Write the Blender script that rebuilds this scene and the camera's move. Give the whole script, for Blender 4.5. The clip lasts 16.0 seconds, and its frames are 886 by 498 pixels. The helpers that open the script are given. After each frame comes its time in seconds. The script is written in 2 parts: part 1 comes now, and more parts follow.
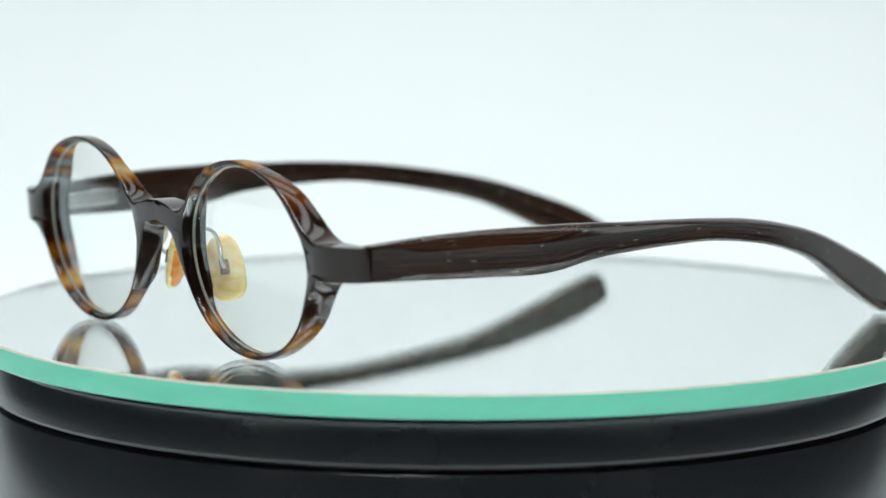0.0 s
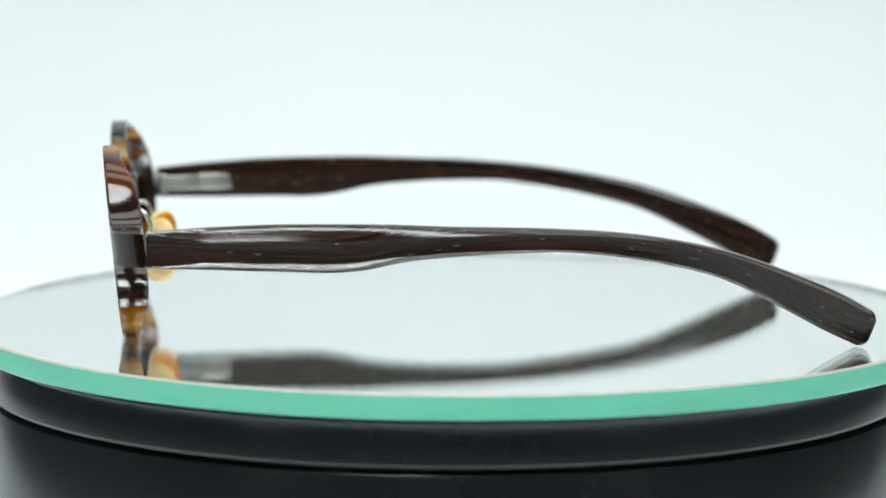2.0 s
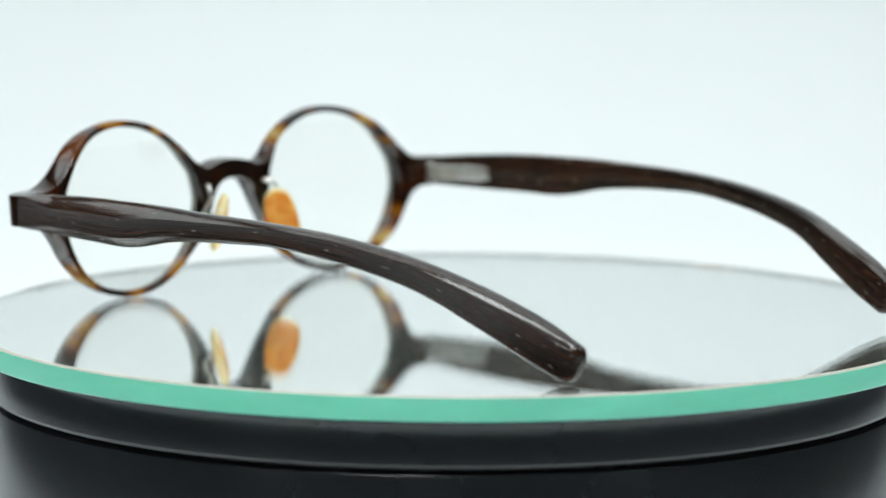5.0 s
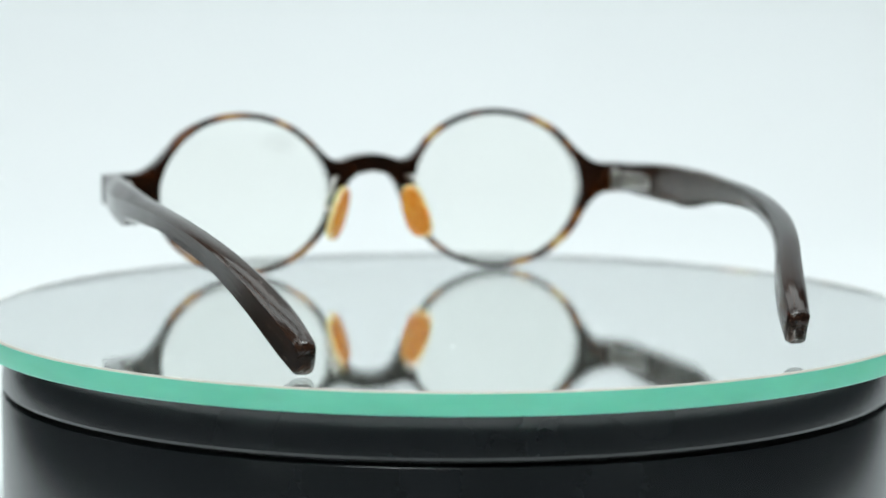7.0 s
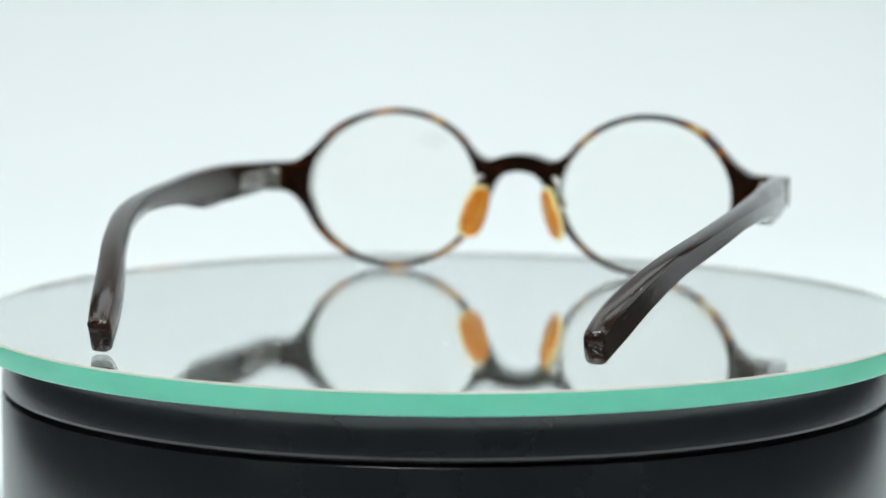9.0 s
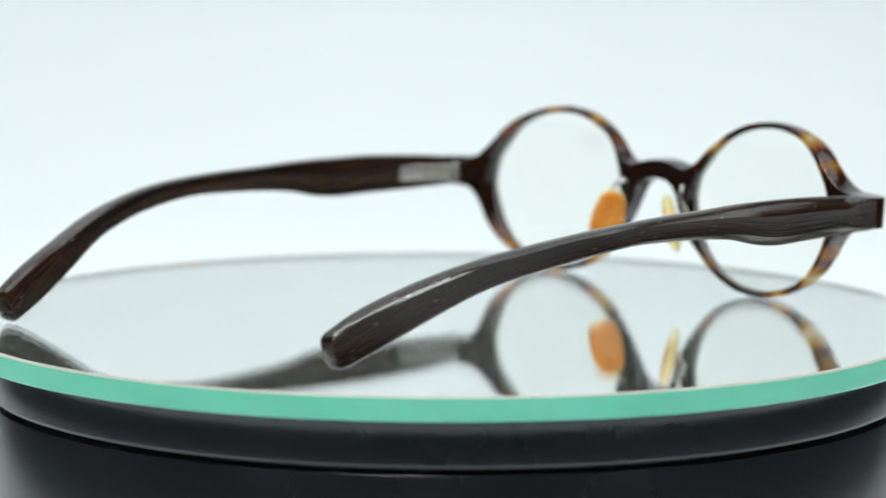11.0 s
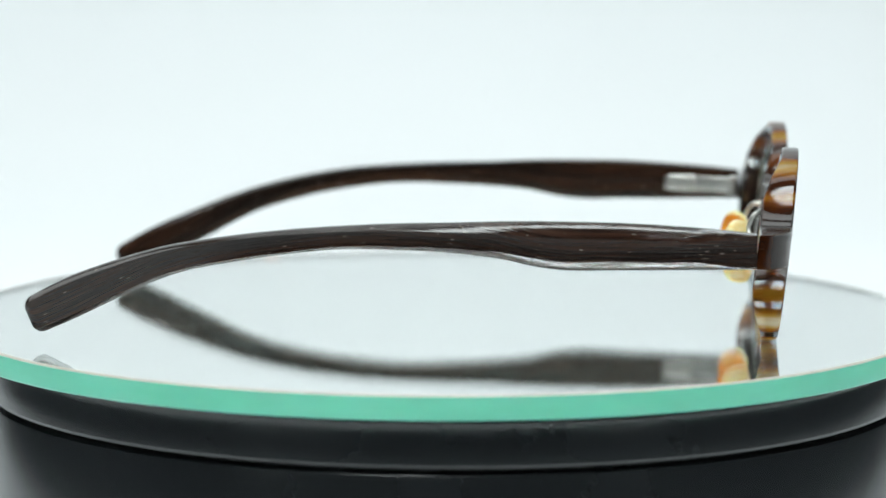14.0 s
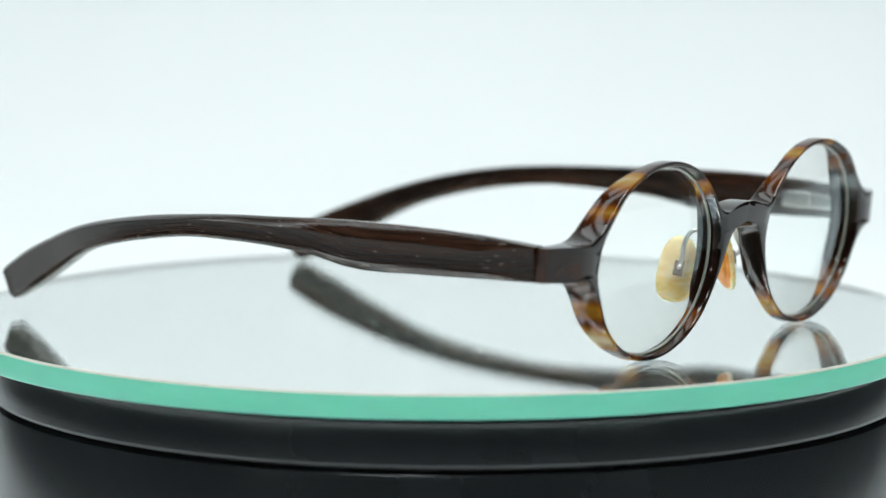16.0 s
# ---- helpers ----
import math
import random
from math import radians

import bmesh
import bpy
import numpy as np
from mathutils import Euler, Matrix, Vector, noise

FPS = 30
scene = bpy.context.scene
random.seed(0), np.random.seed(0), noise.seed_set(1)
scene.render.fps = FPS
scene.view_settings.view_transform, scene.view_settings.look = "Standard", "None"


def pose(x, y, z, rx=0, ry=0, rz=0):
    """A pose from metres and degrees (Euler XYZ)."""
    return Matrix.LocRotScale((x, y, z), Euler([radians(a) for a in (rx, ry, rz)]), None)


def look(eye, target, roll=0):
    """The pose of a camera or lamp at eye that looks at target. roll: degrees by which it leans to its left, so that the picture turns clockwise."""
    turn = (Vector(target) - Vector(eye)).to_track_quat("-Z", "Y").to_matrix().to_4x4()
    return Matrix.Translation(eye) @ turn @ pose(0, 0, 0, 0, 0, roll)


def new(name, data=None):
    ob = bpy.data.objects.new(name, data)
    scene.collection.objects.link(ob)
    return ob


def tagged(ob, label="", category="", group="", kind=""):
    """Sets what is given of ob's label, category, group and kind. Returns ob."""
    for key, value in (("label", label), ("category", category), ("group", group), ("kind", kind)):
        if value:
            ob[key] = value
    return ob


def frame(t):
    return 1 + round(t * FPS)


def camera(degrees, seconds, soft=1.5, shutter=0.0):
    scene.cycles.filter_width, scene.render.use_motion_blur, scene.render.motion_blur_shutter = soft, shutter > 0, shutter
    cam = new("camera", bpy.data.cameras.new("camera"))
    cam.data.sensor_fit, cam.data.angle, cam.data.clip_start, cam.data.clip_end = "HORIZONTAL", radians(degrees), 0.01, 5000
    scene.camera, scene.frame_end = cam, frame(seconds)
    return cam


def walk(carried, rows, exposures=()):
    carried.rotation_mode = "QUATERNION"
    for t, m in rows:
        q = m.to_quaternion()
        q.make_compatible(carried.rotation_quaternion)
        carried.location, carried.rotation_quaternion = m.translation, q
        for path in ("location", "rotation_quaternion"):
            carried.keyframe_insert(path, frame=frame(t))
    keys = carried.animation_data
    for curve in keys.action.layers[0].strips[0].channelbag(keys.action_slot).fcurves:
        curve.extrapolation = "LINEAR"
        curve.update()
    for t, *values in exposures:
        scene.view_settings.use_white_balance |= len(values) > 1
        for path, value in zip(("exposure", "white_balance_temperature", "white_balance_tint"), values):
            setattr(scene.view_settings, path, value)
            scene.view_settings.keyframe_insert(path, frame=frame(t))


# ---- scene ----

MM = 0.001

# ---- camera ----
EYE = Vector((0, -0.6665, 0.0978))
cam = camera(2 * math.degrees(math.atan(784 / 5237)), 16.0)
cam.data.dof.use_dof = True
cam.data.dof.focus_distance = 0.618
cam.data.dof.aperture_fstop = 12.5
AIM = pose(0, 0, 0, 90 - 7.130, 0, 0.119) @ pose(0, 0, 0, 0, 0, 0.233)


def stand(back):
    """The camera's pose, drawn back along its own line of sight."""
    m = Matrix.Translation(EYE) @ AIM
    return m @ Matrix.Translation((0, 0, back))


NEAR, FAR = stand(0), stand(0.0205)
walk(cam, [(0, NEAR), (6.5, NEAR), (6.6, NEAR), (6.9, FAR), (7.5, FAR), (9.2, FAR), (10.0, FAR), (10.6, NEAR), (11.3, NEAR), (16, NEAR)],
     [(0, 0.02), (3, 0.02), (5.5, -0.01), (6.5, -0.04), (7.0, -0.07), (9.2, -0.08), (11.3, -0.02), (13, 0.01), (16, 0.0)])

# ---- light: softboxes and added fill lamps over a white paper sweep in a dim room ----
world = bpy.data.worlds.new("world")
world.use_nodes = True
world.node_tree.nodes["Background"].inputs[0].default_value = (0.8, 0.9, 1.0, 1)
world.node_tree.nodes["Background"].inputs[1].default_value = 0.05
scene.world = world
scene.view_settings.exposure = 0.0


def softbox(name, eye, target, wide, high, watts, colour=(0.905, 0.985, 0.985)):
    lamp = bpy.data.lights.new(name, "AREA")
    lamp.shape, lamp.size, lamp.size_y, lamp.energy, lamp.color = "RECTANGLE", wide, high, watts, colour
    ob = new(name, lamp)
    ob.matrix_world = look(eye, target)
    return ob


softbox("top_softbox", (0.0, -0.25, 0.85), (0, -0.25, 0), 0.62, 0.18, 6.0)
softbox("top_diffuser", (0.0, 0.44, 0.92), (0, 0.44, 0), 0.95, 0.28, 2.1)
softbox("backdrop_softbox", (0.0, 0.12, 0.85), (0, 0.80, 0.30), 1.3, 0.35, 4.7)
# unseen fill lamps added at both sides and in front, with no known source there
softbox("side_fill", (-0.90, 0.34, 0.82), (0, 0.1, 0.05), 0.5, 0.5, 2.2)
softbox("side_fill", (0.90, 0.34, 0.82), (0, 0.1, 0.05), 0.5, 0.5, 1.5)
softbox("front_fill", (-0.25, -0.95, 1.05), (0, 0, 0), 0.26, 0.16, 2.6)
for x, y, z, watts in ((-0.55, -0.60, 0.34, 0.05), (0.55, -0.60, 0.34, 0.05), (-0.20, -0.52, 0.78, 0.16), (0.24, -0.52, 0.78, 0.16)):
    bulb = softbox("front_bulb", (x, y, z), (0, 0, 0), 0.016, 0.016, watts)
    bulb.data.shape = "DISK"


# ---- materials ----
def material(name):
    m = bpy.data.materials.new(name)
    m.use_nodes = True
    t = m.node_tree
    return m, t.nodes, t.links, t.nodes["Principled BSDF"]


def noise_at(nodes, links, scale, stretch=(1, 1, 1), detail=4, rough=0.55, distort=0.0, shift=(0, 0, 0)):
    co = nodes.new("ShaderNodeTexCoord")
    mp = nodes.new("ShaderNodeMapping")
    mp.inputs["Scale"].default_value = stretch
    mp.inputs["Location"].default_value = shift
    nz = nodes.new("ShaderNodeTexNoise")
    nz.inputs["Scale"].default_value = scale
    nz.inputs["Detail"].default_value = detail
    nz.inputs["Roughness"].default_value = rough
    nz.inputs["Distortion"].default_value = distort
    links.new(co.outputs["Object"], mp.inputs[0])
    links.new(mp.outputs[0], nz.inputs["Vector"])
    return nz


def ramp(nodes, links, source, stops):
    r = nodes.new("ShaderNodeValToRGB")
    while len(r.color_ramp.elements) < len(stops):
        r.color_ramp.elements.new(0.5)
    for e, (at, c) in zip(r.color_ramp.elements, stops):
        e.position, e.color = at, (*c, 1)
    links.new(source, r.inputs[0])
    return r


def bump(nodes, links, source, shader, strength, distance):
    b = nodes.new("ShaderNodeBump")
    b.inputs["Strength"].default_value, b.inputs["Distance"].default_value = strength, distance
    links.new(source, b.inputs["Height"])
    links.new(b.outputs[0], shader.inputs["Normal"])


def plain(name, colour, rough, metal=0.0, vary=0.12, scale=60, bumpy=0.0):
    m, n, l, s = material(name)
    nz = noise_at(n, l, scale, detail=6)
    low = tuple(c * (1 - vary) for c in colour)
    high = tuple(min(1, c * (1 + vary)) for c in colour)
    r = ramp(n, l, nz.outputs[0], [(0.3, low), (0.7, high)])
    l.new(r.outputs[0], s.inputs["Base Color"])
    s.inputs["Roughness"].default_value, s.inputs["Metallic"].default_value = rough, metal
    if bumpy:
        fine = noise_at(n, l, scale * 30, detail=3)
        bump(n, l, fine.outputs[0], s, bumpy, 0.0002)
    return m


def tortoiseshell():
    m, n, l, s = material("tortoiseshell")
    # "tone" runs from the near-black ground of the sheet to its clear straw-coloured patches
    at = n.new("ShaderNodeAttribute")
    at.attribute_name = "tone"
    big = noise_at(n, l, 115, stretch=(1, 0.6, 1), detail=3, rough=0.5, distort=0.5, shift=(0.031, 0.0, 0.017))
    fine = noise_at(n, l, 650, stretch=(1, 0.35, 1), detail=2, rough=0.5, distort=0.3)
    mottle = n.new("ShaderNodeMath")
    mottle.operation = "MULTIPLY_ADD"
    l.new(big.outputs[0], mottle.inputs[0])
    mottle.inputs[1].default_value = 0.60
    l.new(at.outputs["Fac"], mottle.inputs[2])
    streak = n.new("ShaderNodeMath")
    streak.operation = "MULTIPLY_ADD"
    l.new(fine.outputs[0], streak.inputs[0])
    streak.inputs[1].default_value = 0.08
    l.new(mottle.outputs[0], streak.inputs[2])
    tone = n.new("ShaderNodeMath")
    tone.operation = "SUBTRACT"
    l.new(streak.outputs[0], tone.inputs[0])
    tone.inputs[1].default_value = 0.285
    r = ramp(n, l, tone.outputs[0], [(0.12, (0.007, 0.004, 0.003)), (0.27, (0.016, 0.006, 0.003)), (0.38, (0.050, 0.012, 0.002)), (0.48, (0.15, 0.038, 0.003)),
                                     (0.60, (0.40, 0.15, 0.008)), (0.72, (0.60, 0.38, 0.07)), (0.86, (0.82, 0.77, 0.56))])
    l.new(r.outputs[0], s.inputs["Base Color"])
    s.inputs["Roughness"].default_value = 0.09
    ripple = noise_at(n, l, 180, detail=1)
    bump(n, l, ripple.outputs[0], s, 0.06, 0.0006)
    s.inputs["IOR"].default_value = 1.5
    # the paler the shell, the more light comes through it
    through_shell = n.new("ShaderNodeBsdfTranslucent")
    l.new(r.outputs[0], through_shell.inputs["Color"])
    clear = ramp(n, l, tone.outputs[0], [(0.26, (0.02, 0.02, 0.02)), (0.72, (0.58, 0.58, 0.58))])
    mix = n.new("ShaderNodeMixShader")
    l.new(clear.outputs[0], mix.inputs[0])
    l.new(s.outputs[0], mix.inputs[1])
    l.new(through_shell.outputs[0], mix.inputs[2])
    l.new(mix.outputs[0], n["Material Output"].inputs["Surface"])
    return m


def ebony():
    m, n, l, s = material("ebony_wood")

    def along(stretch, detail, distort=0.0, shift=(0, 0, 0)):
        nz = noise_at(n, l, 1.0, stretch=stretch, detail=detail, distort=distort, shift=shift)
        mp = nz.inputs["Vector"].links[0].from_node
        at = n.new("ShaderNodeAttribute")
        at.attribute_name = "grain"
        l.new(at.outputs["Vector"], mp.inputs[0])
        return nz

    grain = along((2300, 55, 2300), 5, 0.3)
    bands = along((120, 14, 240), 3)
    r1 = ramp(n, l, grain.outputs[0], [(0.30, (0.010, 0.006, 0.005)), (0.5, (0.019, 0.012, 0.009)), (0.70, (0.038, 0.022, 0.015))])
    r2 = ramp(n, l, bands.outputs[0], [(0.35, (0.60, 0.60, 0.60)), (0.5, (1.1, 0.90, 0.78)), (0.66, (1.6, 1.12, 0.85))])
    mix = n.new("ShaderNodeMix")
    mix.data_type, mix.blend_type = "RGBA", "MULTIPLY"
    mix.inputs[0].default_value = 1
    l.new(r1.outputs[0], mix.inputs[6])
    l.new(r2.outputs[0], mix.inputs[7])
    # pale open pores along the grain
    pores = along((2900, 330, 2900), 1, 0.0, (3, 1, 2))
    r3 = ramp(n, l, pores.outputs[0], [(0.73, (0, 0, 0)), (0.76, (1, 1, 1))])
    mix2 = n.new("ShaderNodeMix")
    mix2.data_type = "RGBA"
    l.new(r3.outputs[0], mix2.inputs[0])
    l.new(mix.outputs[2], mix2.inputs[6])
    mix2.inputs[7].default_value = (0.22, 0.19, 0.17, 1)
    l.new(mix2.outputs[2], s.inputs["Base Color"])
    rr = ramp(n, l, grain.outputs[0], [(0.3, (0.10, 0.10, 0.10)), (0.7, (0.17, 0.17, 0.17))])
    l.new(rr.outputs[0], s.inputs["Roughness"])
    s.inputs["IOR"].default_value = 1.47
    bump(n, l, grain.outputs[0], s, 0.18, 0.0002)
    return m


def horn_pad(name, dark, mid, pale, soft):
    m, n, l, s = material(name)
    nz = noise_at(n, l, 1.0, stretch=(300, 300, 700), detail=3, distort=0.5)
    r = ramp(n, l, nz.outputs[0], [(0.3, dark), (0.5, mid), (0.72, pale)])
    l.new(r.outputs[0], s.inputs["Base Color"])
    s.inputs["Roughness"].default_value = 0.16
    s.inputs["Subsurface Weight"].default_value = soft
    s.inputs["Subsurface Radius"].default_value = (1.0, 0.6, 0.22)
    s.inputs["Subsurface Scale"].default_value = 0.003
    return m


def clear_glass(name, colour=(1, 1, 1), rough=0.0):
    m, n, l, s = material(name)
    s.inputs["Base Color"].default_value = (*colour, 1)
    s.inputs["Transmission Weight"].default_value = 1
    s.inputs["Roughness"].default_value = rough
    s.inputs["IOR"].default_value = 1.5
    return m


def thin_glass(name, tint):
    m, n, l, s = material(name)
    n.remove(s)
    clear = n.new("ShaderNodeBsdfTransparent")
    clear.inputs["Color"].default_value = (*tint, 1)
    gloss = n.new("ShaderNodeBsdfGlossy")
    gloss.inputs["Roughness"].default_value = 0.02
    gloss.inputs["Color"].default_value = (0.85, 0.95, 1.0, 1)
    turn = n.new("ShaderNodeLayerWeight")
    turn.inputs["Blend"].default_value = 0.5
    edge = ramp(n, l, turn.outputs["Facing"], [(0.0, (0.012,) * 3), (0.3, (0.02,) * 3), (0.5, (0.06,) * 3), (0.66, (0.16,) * 3), (0.83, (0.38,) * 3), (0.97, (0.75,) * 3)])
    mix = n.new("ShaderNodeMixShader")
    l.new(edge.outputs[0], mix.inputs[0])
    l.new(clear.outputs[0], mix.inputs[1])
    l.new(gloss.outputs[0], mix.inputs[2])
    # a finger smudge near the top of one lens
    co = n.new("ShaderNodeTexCoord")
    mp = n.new("ShaderNodeMapping")
    mp.vector_type = "POINT"
    mp.inputs["Location"].default_value = (0.0235 / 0.008, -0.0735 / 0.02, -0.0335 / 0.0055)
    mp.inputs["Scale"].default_value = (1 / 0.008, 1 / 0.02, 1 / 0.0055)
    ball = n.new("ShaderNodeTexGradient")
    ball.gradient_type = "SPHERICAL"
    l.new(co.outputs["Object"], mp.inputs[0])
    l.new(mp.outputs[0], ball.inputs[0])
    streaks = noise_at(n, l, 260, stretch=(1, 1, 0.5), detail=5, rough=0.65, distort=1.2)
    spot = n.new("ShaderNodeMath")
    spot.operation = "MULTIPLY"
    l.new(ball.outputs["Fac"], spot.inputs[0])
    l.new(streaks.outputs[0], spot.inputs[1])
    film = ramp(n, l, spot.outputs[0], [(0.16, (0, 0, 0)), (0.40, (0.04,) * 3)])
    grease = n.new("ShaderNodeBsdfDiffuse")
    grease.inputs["Color"].default_value = (0.92, 0.94, 0.94, 1)
    over = n.new("ShaderNodeMixShader")
    l.new(film.outputs[0], over.inputs[0])
    l.new(mix.outputs[0], over.inputs[1])
    l.new(grease.outputs[0], over.inputs[2])
    l.new(over.outputs[0], n["Material Output"].inputs["Surface"])
    return m


def frosted_edge():
    m, n, l, s = material("green_glass_edge")
    nz = noise_at(n, l, 60, stretch=(1, 1, 4), detail=5)
    r = ramp(n, l, nz.outputs[0], [(0.3, (0.22, 0.72, 0.54)), (0.7, (0.26, 0.78, 0.60))])
    l.new(r.outputs[0], s.inputs["Base Color"])
    s.inputs["Roughness"].default_value = 0.35
    s.inputs["Subsurface Weight"].default_value = 0.3
    s.inputs["Subsurface Radius"].default_value = (0.2, 1.0, 0.7)
    s.inputs["Subsurface Scale"].default_value = 0.002
    return m


def black_gloss():
    m, n, l, s = material("black_plastic")
    nz = noise_at(n, l, 40, detail=6)
    r = ramp(n, l, nz.outputs[0], [(0.3, (0.017, 0.020, 0.022)), (0.7, (0.021, 0.024, 0.026))])
    l.new(r.outputs[0], s.inputs["Base Color"])
    rr = ramp(n, l, nz.outputs[0], [(0.3, (0.25, 0.25, 0.25)), (0.7, (0.265, 0.265, 0.265))])
    l.new(rr.outputs[0], s.inputs["Roughness"])
    fine = noise_at(n, l, 900, detail=2)
    bump(n, l, fine.outputs[0], s, 0.015, 0.0002)
    s.inputs["IOR"].default_value = 1.66
    return m


def mirror_silver():
    m, n, l, s = material("mirror_silver")
    s.inputs["Base Color"].default_value = (0.985, 0.998, 0.99, 1)
    s.inputs["Metallic"].default_value = 1
    s.inputs["Roughness"].default_value = 0.0
    # a little pale diffuse mixed in, which veils and lifts the dark reflections
    haze = n.new("ShaderNodeBsdfDiffuse")
    haze.inputs["Color"].default_value = (0.74, 0.86, 0.80, 1)
    nz = noise_at(n, l, 25, detail=5)
    r = ramp(n, l, nz.outputs[0], [(0.3, (0.025, 0.025, 0.025)), (0.7, (0.04, 0.04, 0.04))])
    mix = n.new("ShaderNodeMixShader")
    l.new(r.outputs[0], mix.inputs[0])
    l.new(s.outputs[0], mix.inputs[1])
    l.new(haze.outputs[0], mix.inputs[2])
    l.new(mix.outputs[0], n["Material Output"].inputs["Surface"])
    return m


TORTOISE, EBONY = tortoiseshell(), ebony()
PAD = horn_pad("orange_horn", (0.62, 0.19, 0.015), (0.71, 0.26, 0.025), (0.78, 0.38, 0.07), 0.4)
PALE = horn_pad("pale_horn", (0.78, 0.56, 0.20), (0.86, 0.70, 0.36), (0.90, 0.80, 0.52), 0.6)
LENS, SLAB = thin_glass("lens_glass", (0.993, 0.998, 0.985)), clear_glass("float_glass", (0.994, 1.0, 0.997))
EDGE, BLACK, SILVER = frosted_edge(), black_gloss(), mirror_silver()
STEEL = plain("nickel_steel", (0.80, 0.79, 0.75), 0.30, 1.0, 0.08, 400)
CHAMFER = plain("ground_glass_arris", (0.62, 0.58, 0.50), 0.5, 0.0, 0.1, 300)
PAPER = plain("white_paper", (0.83, 0.85, 0.86), 0.9, 0.0, 0.012, 6, 0.05)
ROOM = plain("dark_room_paint", (0.10, 0.11, 0.12), 0.8, 0.0, 0.15, 3, 0.1)
BEVEL = plain("ground_lens_edge", (0.30, 0.29, 0.25), 0.35, 0.0, 0.2, 200)
DUST = plain("dust", (0.5, 0.5, 0.48), 0.9)
INK = plain("grey_ink", (0.012, 0.012, 0.014), 0.5)


# ---- mesh helpers ----
def part(name, bm, mat, parent=None, label="", sharp=35, smooth=True):
    me = bpy.data.meshes.new(name)
    bmesh.ops.recalc_face_normals(bm, faces=bm.faces)
    bm.to_mesh(me)
    bm.free()
    if smooth:
        me.shade_smooth()
        me.set_sharp_from_angle(angle=radians(sharp))
    me.materials.append(mat)
    ob = new(name, me)
    ob.parent = parent
    if label:
        ob["label"] = label
    return ob


def skin(rings, closed_rings=True, caps=True):
    """A mesh through rings of equally many points."""
    bm = bmesh.new()
    vs = [[bm.verts.new(p) for p in r] for r in rings]
    k = len(rings[0])
    for a, b in zip(vs, vs[1:] + ([vs[0]] if not closed_rings else [])):
        for i in range(k):
            j = (i + 1) % k
            bm.faces.new((a[i], a[j], b[j], b[i]))
    if caps and closed_rings:
        bm.faces.new(vs[0][::-1])
        bm.faces.new(vs[-1])
    return bm


def spun(profile, count=160):
    """A closed profile of (radius, z) turned about the z axis."""
    rings = []
    for i in range(count):
        a = 2 * math.pi * i / count
        rings.append([(r * math.cos(a), r * math.sin(a), z) for r, z in profile])
    return skin(rings, closed_rings=False)


def tube(path, radius, count=10):
    rings = []
    for i, p in enumerate(path):
        a, b = path[max(i - 1, 0)], path[min(i + 1, len(path) - 1)]
        d = (Vector(b) - Vector(a)).normalized()
        side = d.orthogonal().normalized() if i == 0 else (side - d * side.dot(d)).normalized()
        other = d.cross(side)
        rings.append([Vector(p) + radius * (math.cos(w) * side + math.sin(w) * other) for w in np.linspace(0, 2 * math.pi, count, endpoint=False)])
    return skin(rings)


def bevelled(size, at, width, turn=None, segments=2):
    bm = bmesh.new()
    bmesh.ops.create_cube(bm, size=1, matrix=Matrix.Diagonal((*size, 1)))
    bmesh.ops.bevel(bm, geom=bm.edges[:], offset=width, segments=segments, affect="EDGES", profile=0.5)
    bmesh.ops.transform(bm, matrix=Matrix.Translation(at) @ (turn or Matrix()), verts=bm.verts)
    return bm


def glide(x, xs, ys):
    """A smooth curve through knots (cubic, with monotone-like tangents)."""
    xs, ys = np.asarray(xs, float), np.asarray(ys, float)
    m = np.gradient(ys, xs)
    i = int(np.clip(np.searchsorted(xs, x) - 1, 0, len(xs) - 2))
    h = xs[i + 1] - xs[i]
    s = (x - xs[i]) / h
    return float((2 * s**3 - 3 * s**2 + 1) * ys[i] + (s**3 - 2 * s**2 + s) * h * m[i] + (3 * s**2 - 2 * s**3) * ys[i + 1] + (s**3 - s**2) * h * m[i + 1])


# ---- the sweep and the room ----
def sweep():
    wide, front, back, floor_z, top, r = 0.72, -0.58, 0.80, -0.055, 1.15, 0.12
    line = [(front, floor_z)]
    for i in range(17):
        a = math.pi / 2 * i / 16
        line.append((back - r + r * math.sin(a), floor_z + r - r * math.cos(a)))
    line.append((back, top))
    thick = 0.004
    under = [(y + thick, z - thick) for y, z in line][::-1]
    rings = [[(x, y, z) for y, z in line + under] for x in (-wide, wide)]
    ob = part("backdrop", skin(rings), PAPER, sharp=30)
    return tagged(ob, "seamless white paper sweep, softly lit", "backdrop", kind="structure")


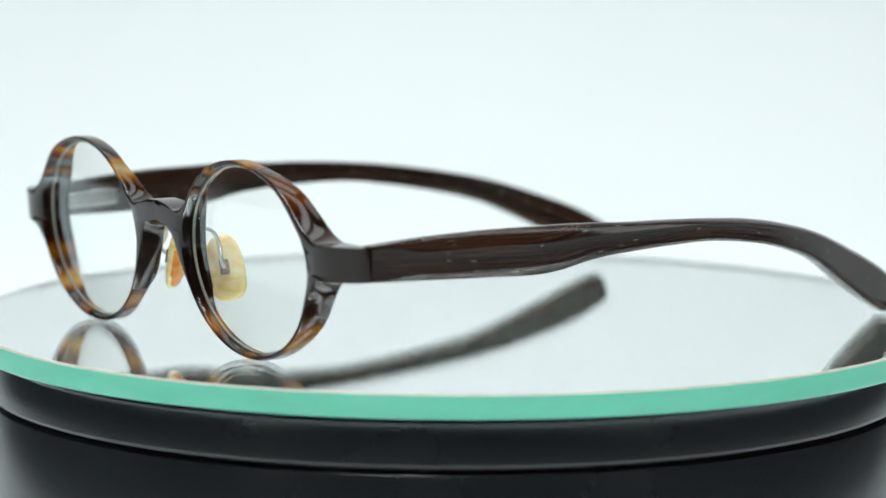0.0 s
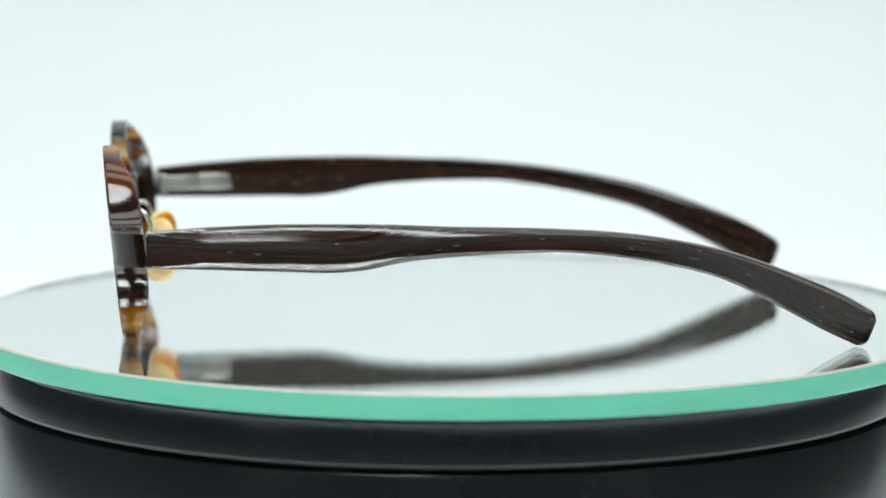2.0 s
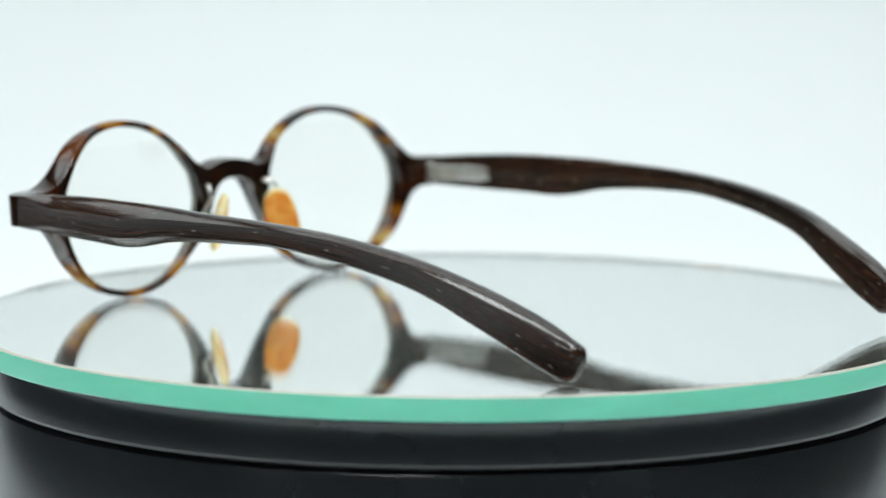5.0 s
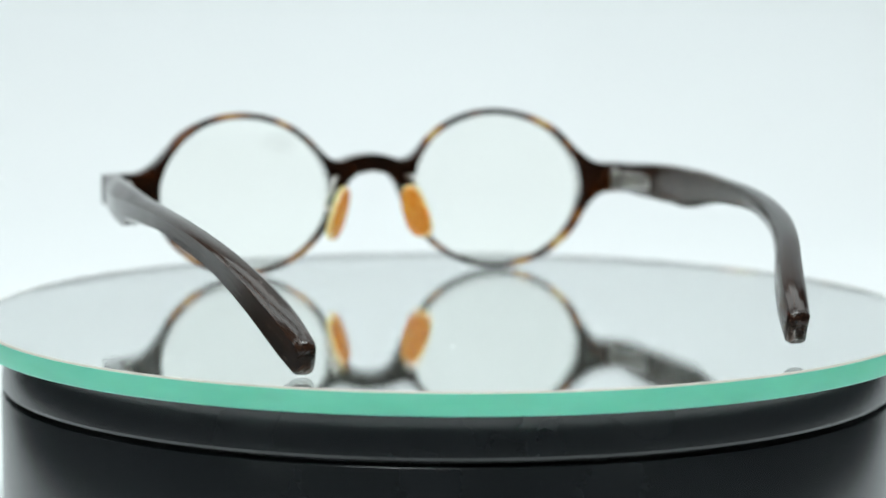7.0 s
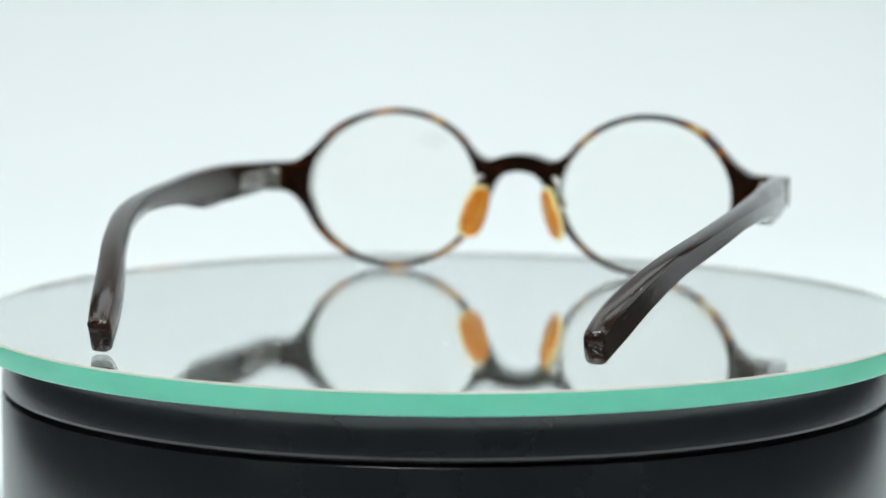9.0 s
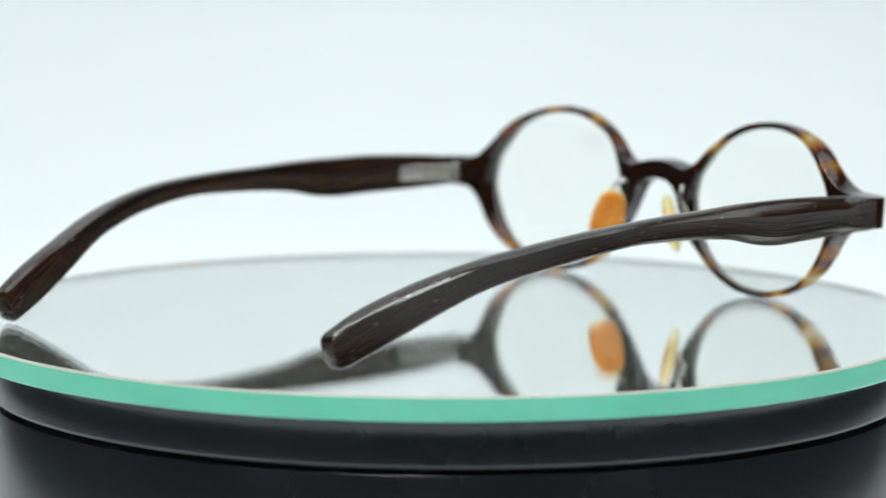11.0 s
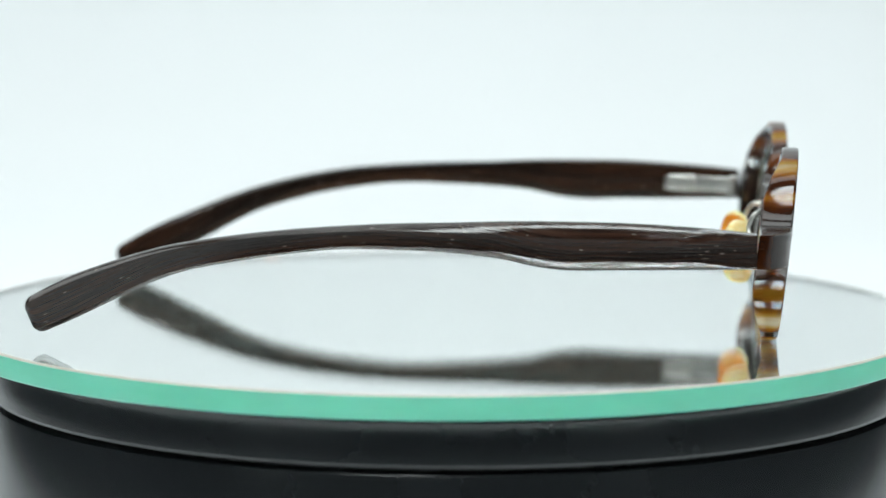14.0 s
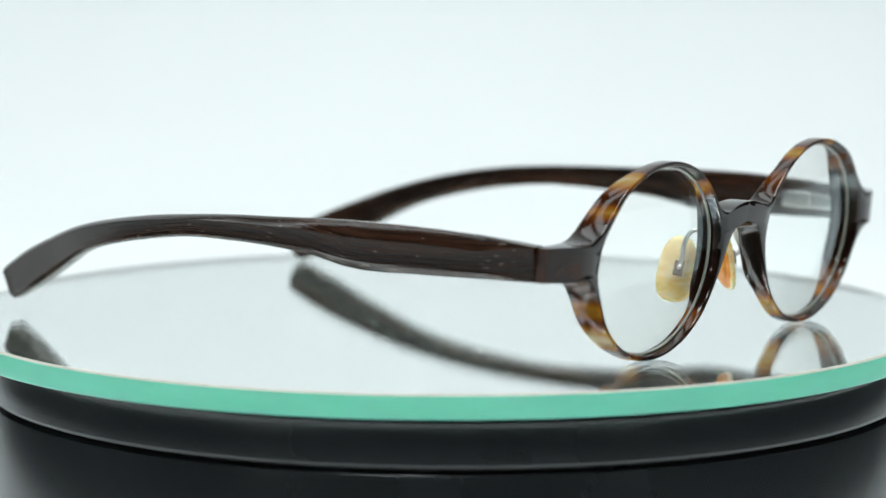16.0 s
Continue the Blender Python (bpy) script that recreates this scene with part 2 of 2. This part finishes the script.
def room():
    x, y0, y1, z0, z1, t = 1.8, -2.2, 1.5, -0.75, 2.0, 0.1
    boxes = [("wall_west", (t, y1 - y0, z1 - z0), (-x - t / 2, (y0 + y1) / 2, (z0 + z1) / 2)),
             ("wall_east", (t, y1 - y0, z1 - z0), (x + t / 2, (y0 + y1) / 2, (z0 + z1) / 2)),
             ("wall_south", (2 * x + 2 * t, t, z1 - z0), (0, y0 - t / 2, (z0 + z1) / 2)),
             ("wall_north", (2 * x + 2 * t, t, z1 - z0), (0, y1 + t / 2, (z0 + z1) / 2)),
             ("floor", (2 * x + 2 * t, y1 - y0 + 2 * t, t), (0, (y0 + y1) / 2, z0 - t / 2)),
             ("ceiling", (2 * x + 2 * t, y1 - y0 + 2 * t, t), (0, (y0 + y1) / 2, z1 + t / 2))]
    for name, size, at in boxes:
        ob = part(name, bevelled(size, at, 0.002, segments=1), ROOM, smooth=False)
        tagged(ob, "plain dark grey painted " + name.split("_")[0] + " of the room", name.split("_")[0], kind="structure")
    bm = bevelled((1.5, 1.42, 0.03), (0, 0.10, -0.055 - 0.004 - 0.016), 0.002, segments=1)
    ob = part("studio_table", bm, ROOM, smooth=False)
    top = ob
    thing = new("table")
    top.name, top.parent = "tabletop", thing
    tagged(thing, "plain grey table under the white paper", "table")
    for sx in (-1, 1):
        for y in (-0.53, 0.73):
            part("leg", bevelled((0.05, 0.05, 0.66), (sx * 0.68, y, -0.42), 0.004), ROOM, thing)


# ---- the turntable ----
DISC = 0.1101
THICK = 0.0050


def turntable():
    thing = new("turntable")
    tagged(thing, "glossy black round motorised display turntable on white paper", "turntable")
    r = 0.1040
    drum = [(0.05, -0.0168), (r - 0.0006, -0.0168), (r - 0.0002, -0.0169), (r, -0.0172), (r, -0.0530), (r - 0.0015, -0.0548), (0.05, -0.0548)]
    part("drum", spun(drum), BLACK, thing)
    neck = [(0.02, -0.0172), (0.1008, -0.0172), (0.1008, -0.0150), (0.02, -0.0150)]
    part("groove", spun(neck), BLACK, thing, "dark recessed groove")
    plate = [(0.02, -0.0056), (0.0990, -0.0056), (0.0994, -0.0060), (r - 0.0012, -0.0068), (r - 0.0008, -0.0074), (r, -0.0148), (r - 0.0004, -0.0155), (r - 0.0012, -0.0158), (0.02, -0.0158)]
    me = part("platter", spun(plate), BLACK, thing, "turning black rim")
    return thing, me


def mirror_disc():
    thing = new("mirror_disc")
    tagged(thing, "round silvered glass mirror with green polished edge", "mirror")
    e = 0.00035
    inner = DISC - 0.0009
    bm = bmesh.new()
    top = [bm.verts.new((inner * math.cos(a), inner * math.sin(a), 0)) for a in np.linspace(0, 2 * math.pi, 240, endpoint=False)]
    low = [bm.verts.new((v.co.x, v.co.y, -THICK + 0.0005)) for v in top]
    bm.faces.new(top)
    bm.faces.new(low[::-1])
    for i in range(240):
        j = (i + 1) % 240
        bm.faces.new((top[i], low[i], low[j], top[j]))
    glass = part("glass", bm, SLAB, thing, "clear float glass")
    glass.visible_shadow = False
    bm = bmesh.new()
    a = [bm.verts.new((inner * math.cos(w), inner * math.sin(w), -THICK + 0.0006)) for w in np.linspace(0, 2 * math.pi, 240, endpoint=False)]
    b = [bm.verts.new((v.co.x, v.co.y, -THICK + 0.00002)) for v in a]
    bm.faces.new(a)
    bm.faces.new(b[::-1])
    for i in range(240):
        j = (i + 1) % 240
        bm.faces.new((a[i], b[i], b[j], a[j]))
    part("silver_backing", bm, SILVER, thing, "silvered mirror backing")
    band = [(inner + 0.00004, -e), (DISC - 0.00005, -e), (DISC, -e - 0.0001), (DISC, -THICK + e), (DISC - e, -THICK), (inner + 0.00004, -THICK)]
    part("edge_band", spun(band, 240), EDGE, thing, "frosted sea-green glass edge")
    arris = [(inner + 0.00004, -e + 0.00003), (inner + 0.00004, 0.0), (DISC - 0.00045, 0.0), (DISC - 0.00008, -e + 0.00003)]
    part("arris", spun(arris, 240), CHAMFER, thing, "pale ground chamfer")
    rng = random.Random(7)
    bm = bmesh.new()
    for _ in range(9):
        w, q = rng.uniform(0, 2 * math.pi), 0.104 * math.sqrt(rng.random())
        s = rng.uniform(0.00008, 0.00022)
        bmesh.ops.create_icosphere(bm, subdivisions=1, radius=s, matrix=pose(q * math.cos(w), q * math.sin(w), s * 0.6, 0, 0, rng.uniform(0, 180)) @ Matrix.Diagonal((1, rng.uniform(0.7, 3), 0.6, 1)))
    tagged(part("dust", bm, DUST, thing, "pale specks of dust"), kind="stuff")
    return thing


# ---- the eyeglasses; x across the face, y towards the front, z up, in millimetres ----
LX, LZ, LA, LB = 33.3, 20.75, 22.2, 19.2
def front_y(x, z):
    """The middle of the front sheet: slightly wrapped, leaning forward at the top."""
    return 73.9 - 0.030 * abs(x) + 0.098 * (z - LZ)


def rim_back(x, z):
    """How far the outer side of a rim and its end piece reach back beyond the sheet, towards the temple joints."""
    away = abs(math.degrees(math.atan2(z - LZ - 2, abs(x) - LX)))
    near = np.clip((71 - away) / 54, 0, 1)
    return 3.3 * near * near * (3 - 2 * near) * np.clip((math.hypot(abs(x) - LX, z - LZ) - 10) / 8, 0, 1)


def rounded_end(x):
    """How far the front face of an end piece falls back towards its outer corner."""
    return 0.055 * max(0, abs(x) - 61.5) ** 2


def rear(x, z):
    """The thickness of the sheet behind its middle: thin round the rims, stout at the bridge and down the sides of the nose."""
    nose = np.clip((18.5 - abs(x)) / 8, 0, 1) * np.clip((z - 4) / 9, 0, 1)
    return 1.4 + 2.1 * nose * nose * (3 - 2 * nose)


def bend(p0, p1, p2, count):
    """Points along a smooth bend from p0 to p2, drawn towards p1."""
    out = []
    for i in range(count):
        t = i / count
        out.append(tuple((1 - t) ** 2 * a + 2 * t * (1 - t) * b + t * t * c for a, b, c in zip(p0, p1, p2)))
    return out


def rim_at(degrees):
    """A point on the outer oval of a rim."""
    a = radians(degrees)
    full = 0.45 * math.exp(-((degrees - 48) / 17) ** 2)
    return LX + (LA + 1.4 + full) * math.cos(a), LZ + (LB + 1.35 + full) * math.sin(a)


def outer_loop():
    """The outline of one half of the front, from the temple joint over the rim and the bridge and back below."""
    pts = [(70.0 - 0.75 * i, 26.8 + 0.01 * i) for i in range(10)]
    pts += bend((62.5, 26.9), (58.0, 26.7), rim_at(38), 12)
    pts += [rim_at(d) for d in np.arange(38, 145.5, 3)]
    pts += bend(rim_at(146), (10.9, 28.5), (7.3, 28.8), 8)
    pts += bend((7.3, 28.8), (3.8, 30.4), (0.0, 30.4), 7)
    pts += [(0.0, 30.4 - 4.3 * i / 5) for i in range(5)]
    pts += bend((0.0, 26.1), (5.3, 26.1), (7.2, 21.0), 10)
    pts += bend((7.2, 21.0), (9.2, 16.2), rim_at(207), 8)
    pts += [rim_at(d) for d in np.arange(207, 334.5, 3)]
    pts += bend(rim_at(335), (58.7, 19.6), (63.0, 19.6), 10)
    pts += [(63.0 + 0.875 * i, 19.6 + 0.03 * i) for i in range(8)]
    pts += [(70.0, 19.85 + 6.95 * i / 5) for i in range(5)]
    return pts


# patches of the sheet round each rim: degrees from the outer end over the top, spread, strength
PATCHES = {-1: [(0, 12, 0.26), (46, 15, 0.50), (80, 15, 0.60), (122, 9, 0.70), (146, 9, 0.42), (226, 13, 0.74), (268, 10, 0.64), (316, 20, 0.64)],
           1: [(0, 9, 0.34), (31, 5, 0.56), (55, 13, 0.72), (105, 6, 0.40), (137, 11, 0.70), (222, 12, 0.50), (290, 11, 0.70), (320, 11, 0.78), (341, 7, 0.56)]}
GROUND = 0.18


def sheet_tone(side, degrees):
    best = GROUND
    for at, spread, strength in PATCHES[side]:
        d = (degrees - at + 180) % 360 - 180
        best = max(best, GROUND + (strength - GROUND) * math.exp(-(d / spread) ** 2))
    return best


def front_frame(parent):
    pts = outer_loop()
    turn = np.unwrap([math.atan2(z - LZ, x - LX) for x, z in pts])
    turn = np.maximum.accumulate(turn + np.arange(len(pts)) * 1e-4)
    rings = []
    for (x, z), a in zip(pts, turn):
        ri = 1 / math.hypot(math.cos(a) / LA, math.sin(a) / LB)
        xi, zi = LX + ri * math.cos(a), LZ + ri * math.sin(a)
        span = math.hypot(x - xi, z - zi)
        b = min(0.42 + 0.02 * max(0, abs(x) - 56), 0.60, span * 0.26)
        flare = min(1.1, 0.28 * span)
        at = [0, b / span * 0.3, b / span] + [b / span + (1 - 2 * b / span) * f for f in (0.25, 0.5, 0.75)] + [1 - b / span, 1 - 0.3 * b / span, 1]
        drop = [b, 0.3 * b, 0, 0, 0, 0, 0, 0.3 * b, b]
        if abs(x) < 1e-6:
            drop[-1] = drop[-2] = 0
        fore, aft = [], []
        for f, dr in zip(at, drop):
            g = (flare + (span - flare) * f) / span
            qx, qz = xi + (x - xi) * g, zi + (z - zi) * g
            dome = 0.15 * (1 - (2 * f - 1) ** 2)
            fore.append((qx, front_y(qx, qz) + 2.1 - dr + dome - 0.15 - rounded_end(qx), qz))
            qx, qz = xi + (x - xi) * f, zi + (z - zi) * f
            aft.append((qx, front_y(qx, qz) - rear(qx, qz) - rim_back(qx, qz) + dr, qz))
        rings.append(fore + aft[::-1])
    bm = bmesh.new()
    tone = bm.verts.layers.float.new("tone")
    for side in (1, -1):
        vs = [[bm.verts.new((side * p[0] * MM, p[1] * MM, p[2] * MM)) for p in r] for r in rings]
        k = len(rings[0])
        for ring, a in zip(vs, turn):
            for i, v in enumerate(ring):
                # the tone is full on the outer edge, lower behind and lowest on the front face
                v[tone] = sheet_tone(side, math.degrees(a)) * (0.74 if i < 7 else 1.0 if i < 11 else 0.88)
        for n in range(len(vs)):
            a, b = vs[n], vs[(n + 1) % len(vs)]
            seam = abs(rings[n][8][0]) < 1e-6 and abs(rings[(n + 1) % len(vs)][8][0]) < 1e-6
            for i in range(k):
                if seam and i == 8:
                    continue
                j = (i + 1) % k
                f = (a[i], a[j], b[j], b[i])
                bm.faces.new(f if side > 0 else f[::-1])
    bmesh.ops.remove_doubles(bm, verts=bm.verts, dist=2e-6)
    return part("front_frame", bm, TORTOISE, parent, "mottled brown and amber tortoiseshell front", sharp=52)


def lens(parent, side):
    bm = bmesh.new()
    rows, count, thick = 10, 72, 1.6
    faces = []
    for back in (0, 1):
        rings = []
        for i in range(rows + 1):
            f = 1.012 * i / rows
            ring = []
            for k in range(count):
                a = 2 * math.pi * k / count
                x, z = LX + LA * f * math.cos(a), LZ + LB * f * math.sin(a)
                sag = ((x - LX) ** 2 + (z - LZ) ** 2) / (2 * 130)
                y = front_y(x, z) + 1.7 - sag - thick * back
                ring.append(bm.verts.new((side * x * MM, y * MM, z * MM)))
                if i == 0:
                    break
            rings.append(ring)
        for k in range(count):
            bm.faces.new((rings[0][0], rings[1][k], rings[1][(k + 1) % count]))
        for i in range(1, rows):
            for k in range(count):
                j = (k + 1) % count
                bm.faces.new((rings[i][k], rings[i + 1][k], rings[i + 1][j], rings[i][j]))
        faces.append(rings[rows])
    for k in range(count):
        j = (k + 1) % count
        bm.faces.new((faces[0][k], faces[1][k], faces[1][j], faces[0][j]))
    ob = part("lens", bm, LENS, parent, "clear glass lens", sharp=50)
    ob.visible_shadow = False
    rings = []
    for k in range(count):
        a = 2 * math.pi * k / count
        ring = []
        for f, dy in ((0.990, 0.0), (1.004, 0.15), (1.004, -0.40), (0.991, -0.42)):
            x, z = LX + LA * f * math.cos(a), LZ + LB * f * math.sin(a)
            sag = ((x - LX) ** 2 + (z - LZ) ** 2) / (2 * 130)
            ring.append((side * x * MM, (front_y(x, z) + 1.7 - sag + dy) * MM, z * MM))
        rings.append(ring)
    part("lens_bevel", skin(rings, closed_rings=False), BEVEL, ob, "pale ground edge of the lens")
    return ob


# stations of a temple: y and z of the top edge, y and z of the bottom edge, outer x, thickness
TEMPLE = [(67.25, 26.8, 67.25, 19.8, 69.9, 3.8), (60.0, 27.5, 60.0, 19.6, 70.7, 4.1), (50.0, 28.2, 50.0, 19.4, 71.9, 4.4),
          (39.0, 28.7, 39.0, 19.3, 73.0, 4.5), (28.5, 28.8, 28.0, 19.2, 73.6, 4.6), (22.0, 28.8, 22.0, 19.9, 73.8, 4.6),
          (16.0, 28.7, 16.0, 21.2, 73.9, 4.6), (5.5, 28.3, 5.5, 22.3, 73.8, 4.6), (-6.0, 28.0, -6.0, 22.8, 73.4, 4.6),
          (-17.5, 27.4, -17.5, 22.8, 72.6, 4.7), (-29.0, 26.4, -29.0, 21.5, 71.1, 4.8), (-41.0, 24.6, -40.5, 19.4, 68.7, 5.0),
          (-54.0, 21.7, -52.5, 16.0, 65.1, 5.4), (-66.5, 17.4, -64.0, 10.4, 60.9, 5.8), (-79.0, 12.1, -76.0, 4.2, 57.0, 5.5), (-84.4, 9.1, -81.4, 1.7, 55.3, 4.9)]


def temple(parent, side, lift):
    cols = list(zip(*TEMPLE))
    s_at = [0.0]
    for a, b in zip(TEMPLE, TEMPLE[1:]):
        s_at.append(s_at[-1] + math.dist(a[:2], b[:2]))
    total = s_at[-1]
    rings, grain = [], []
    steps = 110
    for n in range(steps + 8):
        s = total * min(n / steps, 1.0)
        yt, zt, yb, zb, xo, w = (glide(s, s_at, c) for c in cols)
        xo += side * 0.8 * np.clip((30 - yt) / 40, 0, 1) + (1.6 * np.clip((-45 - yt) / 35, 0, 1) if side < 0 else 0)
        over = max(0, n - steps)
        swing = radians(12 * over)
        inset, pinch, push = 2.7 * (1 - math.cos(swing)), 2.0 * (1 - math.cos(swing)), 2.5 * math.sin(swing)
        rise = lift * np.clip((67 - yt) / 150, 0, 1) - side * 0.6 * math.exp(-((yt + 36) / 26) ** 2)
        top, bot = Vector((0, yt, zt + rise)), Vector((0, yb, zb + rise))
        up = (top - bot).normalized()
        along = Vector((0, up.z, -up.y)) * -1
        top, bot = top - up * inset + along * push, bot + up * inset + along * push
        h = (top - bot).length
        lead = np.clip(s / 12, 0.25, 1)
        tail = np.clip((s - 45) / 60, 0, 1)
        ct, cb = (0.32 - 0.20 * tail) * h * lead, (0.21 - 0.09 * tail) * h * lead
        dt, db = (0.44 - 0.20 * tail) * w * lead, (0.34 - 0.14 * tail) * w * lead
        ci = 0.55 + 0.85 * np.clip((s - 60) / 60, 0, 1)
        w2 = w - 2 * pinch
        x0 = xo - pinch
        shrink = w2 / w
        ct, cb, dt, db, ci = ct * shrink, cb * shrink, dt * shrink, db * shrink, ci * shrink
        # (distance in from the outer face, height above the bottom edge)
        sec = [(0, cb), (0.08, h / 2), (0, h - ct), (dt * 0.45, h - ct * 0.42), (dt, h), (w2 / 2, h + 0.12), (w2 - ci, h), (w2 - 0.32 * ci, h - 0.42 * ci), (w2, h - ci * 1.2),
               (w2 + 0.1, h / 2), (w2, ci * 1.2), (w2 - 0.32 * ci, 0.42 * ci), (w2 - ci, 0), (w2 / 2, -0.05), (db, 0), (db * 0.45, cb * 0.42)]
        rings.append([(side * (x0 - u) * MM, (bot.y + up.y * v) * MM, (bot.z + up.z * v) * MM) for u, v in sec])
        grain += [(u * MM + side, (s + push) * MM, v * MM) for u, v in sec]
    ob = part("temple", skin(rings), EBONY, parent, "dark ebony-brown wooden temple with bevelled edges", sharp=26)
    ob.data.attributes.new("grain", "FLOAT_VECTOR", "POINT").data.foreach_set("vector", np.array(grain, "f").ravel())
    # the hinge: a long inlaid plate on the inside, knuckles and a screw at the joint
    mid = Vector((side * 68.0 * MM, 49.2 * MM, 23.4 * MM))
    lean = pose(0, 0, 0, 0, 0, side * 9.5)
    bar = bevelled((1.0 * MM, 15.6 * MM, 3.8 * MM), mid, 0.00045, lean, 3)
    part("hinge_plate", bar, STEEL, ob, "bright nickel hinge plate")
    bar = bevelled((0.9 * MM, 8.6 * MM, 3.4 * MM), Vector((side * 65.4 * MM, 61.0 * MM, 23.3 * MM)), 0.0004, pose(0, 0, 0, 0, 0, side * 19), 3)
    part("hinge_arm", bar, STEEL, ob, "nickel hinge arm")
    for k, z in enumerate((21.6, 23.0, 24.4)):
        bm = bmesh.new()
        bmesh.ops.create_cone(bm, cap_ends=True, segments=20, radius1=1.15 * MM, radius2=1.15 * MM, depth=1.3 * MM, matrix=pose(side * 64.0 * MM, 65.9 * MM, z * MM))
        bmesh.ops.bevel(bm, geom=[e for e in bm.edges if len(e.link_faces) == 2 and e.calc_face_angle(0) > 1], offset=0.00015, segments=2, affect="EDGES")
        part("knuckle", bm, STEEL, ob)
    bm = bmesh.new()
    bmesh.ops.create_uvsphere(bm, u_segments=16, v_segments=8, radius=0.9 * MM, matrix=pose(side * 64.0 * MM, 65.9 * MM, 25.1 * MM) @ Matrix.Diagonal((1, 1, 0.5, 1)))
    part("screw", bm, STEEL, ob)
    if side > 0:
        # two small unreadable printed marks behind the hinge plate
        for y0 in (38.0, 32.5):
            for dy, high in ((-1.0, 2.0), (0.0, 2.6), (0.9, 1.7)):
                y = y0 + dy
                x = glide(67.0 - y, [0, 7, 17, 28, 38.5], [69.7 - 3.6, 70.9 - 4.0, 72.4 - 4.5, 73.9 - 4.9, 74.7 - 5.0]) - 0.12
                part("printed_mark", bevelled((0.06 * MM, 0.45 * MM, high * MM), Vector((x * MM, y * MM, 24.2 * MM)), 0.00001, lean, 1), INK, ob, "small dark printed mark", smooth=False)
    return ob


def nose_pad(parent, side):
    top, low = Vector((side * 8.3, 65.5, 22.8)), Vector((side * 12.4, 65.1, 9.4))
    up = (top - low).normalized()
    face = Vector((-side * 0.82, -0.57, 0))
    face = (face - up * face.dot(up)).normalized()
    across = up.cross(face)
    m = Matrix((( *across, ), ( *face, ), ( *up, ))).transposed().to_4x4()
    m.translation = (top + low) / 2
    bm = bmesh.new()
    bmesh.ops.create_uvsphere(bm, u_segments=28, v_segments=20, radius=1)
    for v in bm.verts:
        x, y, z = v.co
        # a rounded tablet, wider below
        g = lambda q, p: math.copysign(abs(q) ** p, q)
        wide = 4.1 - 0.4 * z
        v.co = (g(x, 0.75) * wide, g(y, 0.9) * 1.55 + 0.35 * (x * x), g(z, 0.75) * 7.1)
    bmesh.ops.transform(bm, matrix=Matrix.Diagonal((MM, MM, MM, 1)) @ m, verts=bm.verts)
    pad = part("nose_pad", bm, PAD, parent, "translucent amber horn nose pad", sharp=80)
    pad.data.materials.append(PALE)
    inside = m.to_3x3().transposed()
    for f in pad.data.polygons:
        depth = (inside @ (Vector(f.center) / MM - m.translation)).y
        f.material_index = 0 if depth > 0.8 else 1
    centre = (top + low) / 2 - face * 1.6
    box = bevelled((2.0 * MM, 1.6 * MM, 3.2 * MM), Vector((0, 0, 0)), 0.0003)
    bmesh.ops.transform(box, matrix=Matrix.Translation(centre * MM) @ m.to_3x3().to_4x4(), verts=box.verts)
    part("pad_box", box, PLASTIC, pad, "brown pad mount")
    knots = [centre - face * 0.6, centre - face * 1.6 + Vector((side * 0.2, 0.6, 1.5)), Vector((side * 11.2, 67.4, 21.5)),
             Vector((side * 10.6, 68.6, 24.2)), Vector((side * 9.3, 70.4, 24.6)), Vector((side * 8.9, 73.2, 23.4))]
    path = []
    for i in range(41):
        u = 5 * i / 40
        path.append(Vector([glide(u, range(6), [k[c] for k in knots]) for c in range(3)]) * MM)
    part("pad_arm", tube(path, 0.00048), STEEL, pad, "thin bent nickel wire")
    return pad


def eyeglasses():
    thing = new("eyeglasses")
    tagged(thing, "round tortoiseshell eyeglasses with dark wooden temples, unfolded on a mirror", "eyeglasses")
    front_frame(thing)
    for side in (-1, 1):
        lens(thing, side)
        temple(thing, side, -1.1 if side < 0 else 1.2)
        nose_pad(thing, side)
    return thing


PLASTIC = plain("brown_plastic", (0.16, 0.07, 0.03), 0.3)
sweep()
room()
table, platter = turntable()
mirror = mirror_disc()
glasses = eyeglasses()

# ---- turning ----
TURN = [(0.0, -0.67), (0.5, -0.28), (1.0, -0.07), (1.5, 0.35), (2.0, 0.47), (2.5, 0.42), (3.0, 0.0), (3.5, -0.08), (4.0, -0.17), (4.5, -0.26), (5.0, -0.35), (5.5, -0.44),
        (6.0, -0.48), (6.5, -0.52), (7.0, -0.35), (7.5, -0.11), (8.0, -0.09), (8.5, -0.04), (9.0, 0.06), (9.5, 0.22), (10.0, 0.39), (10.5, 0.56), (11.0, 0.73), (11.5, 0.87),
        (12.0, 0.85), (12.5, 0.88), (13.0, 0.59), (13.5, -0.21), (14.0, -0.84), (14.5, -0.43), (15.0, -0.34), (15.5, -0.11), (16.0, 0.1)]


def motions():
    around = [(t, 0.586 - 15.605 * (t - 8) + extra) for t, extra in TURN]
    walk(platter, [(t, pose(0, 0, 0, 0, 0, a)) for t, a in around])
    walk(mirror, [(t, pose(0, 0, 0, 0, 0, a) @ pose(0.00017, -0.0020, 0)) for t, a in around])
    walk(glasses, [(t, pose(0, 0, 0, 0, 0, a) @ pose(-0.0005, -0.0002, -0.0001)) for t, a in around])


motions()
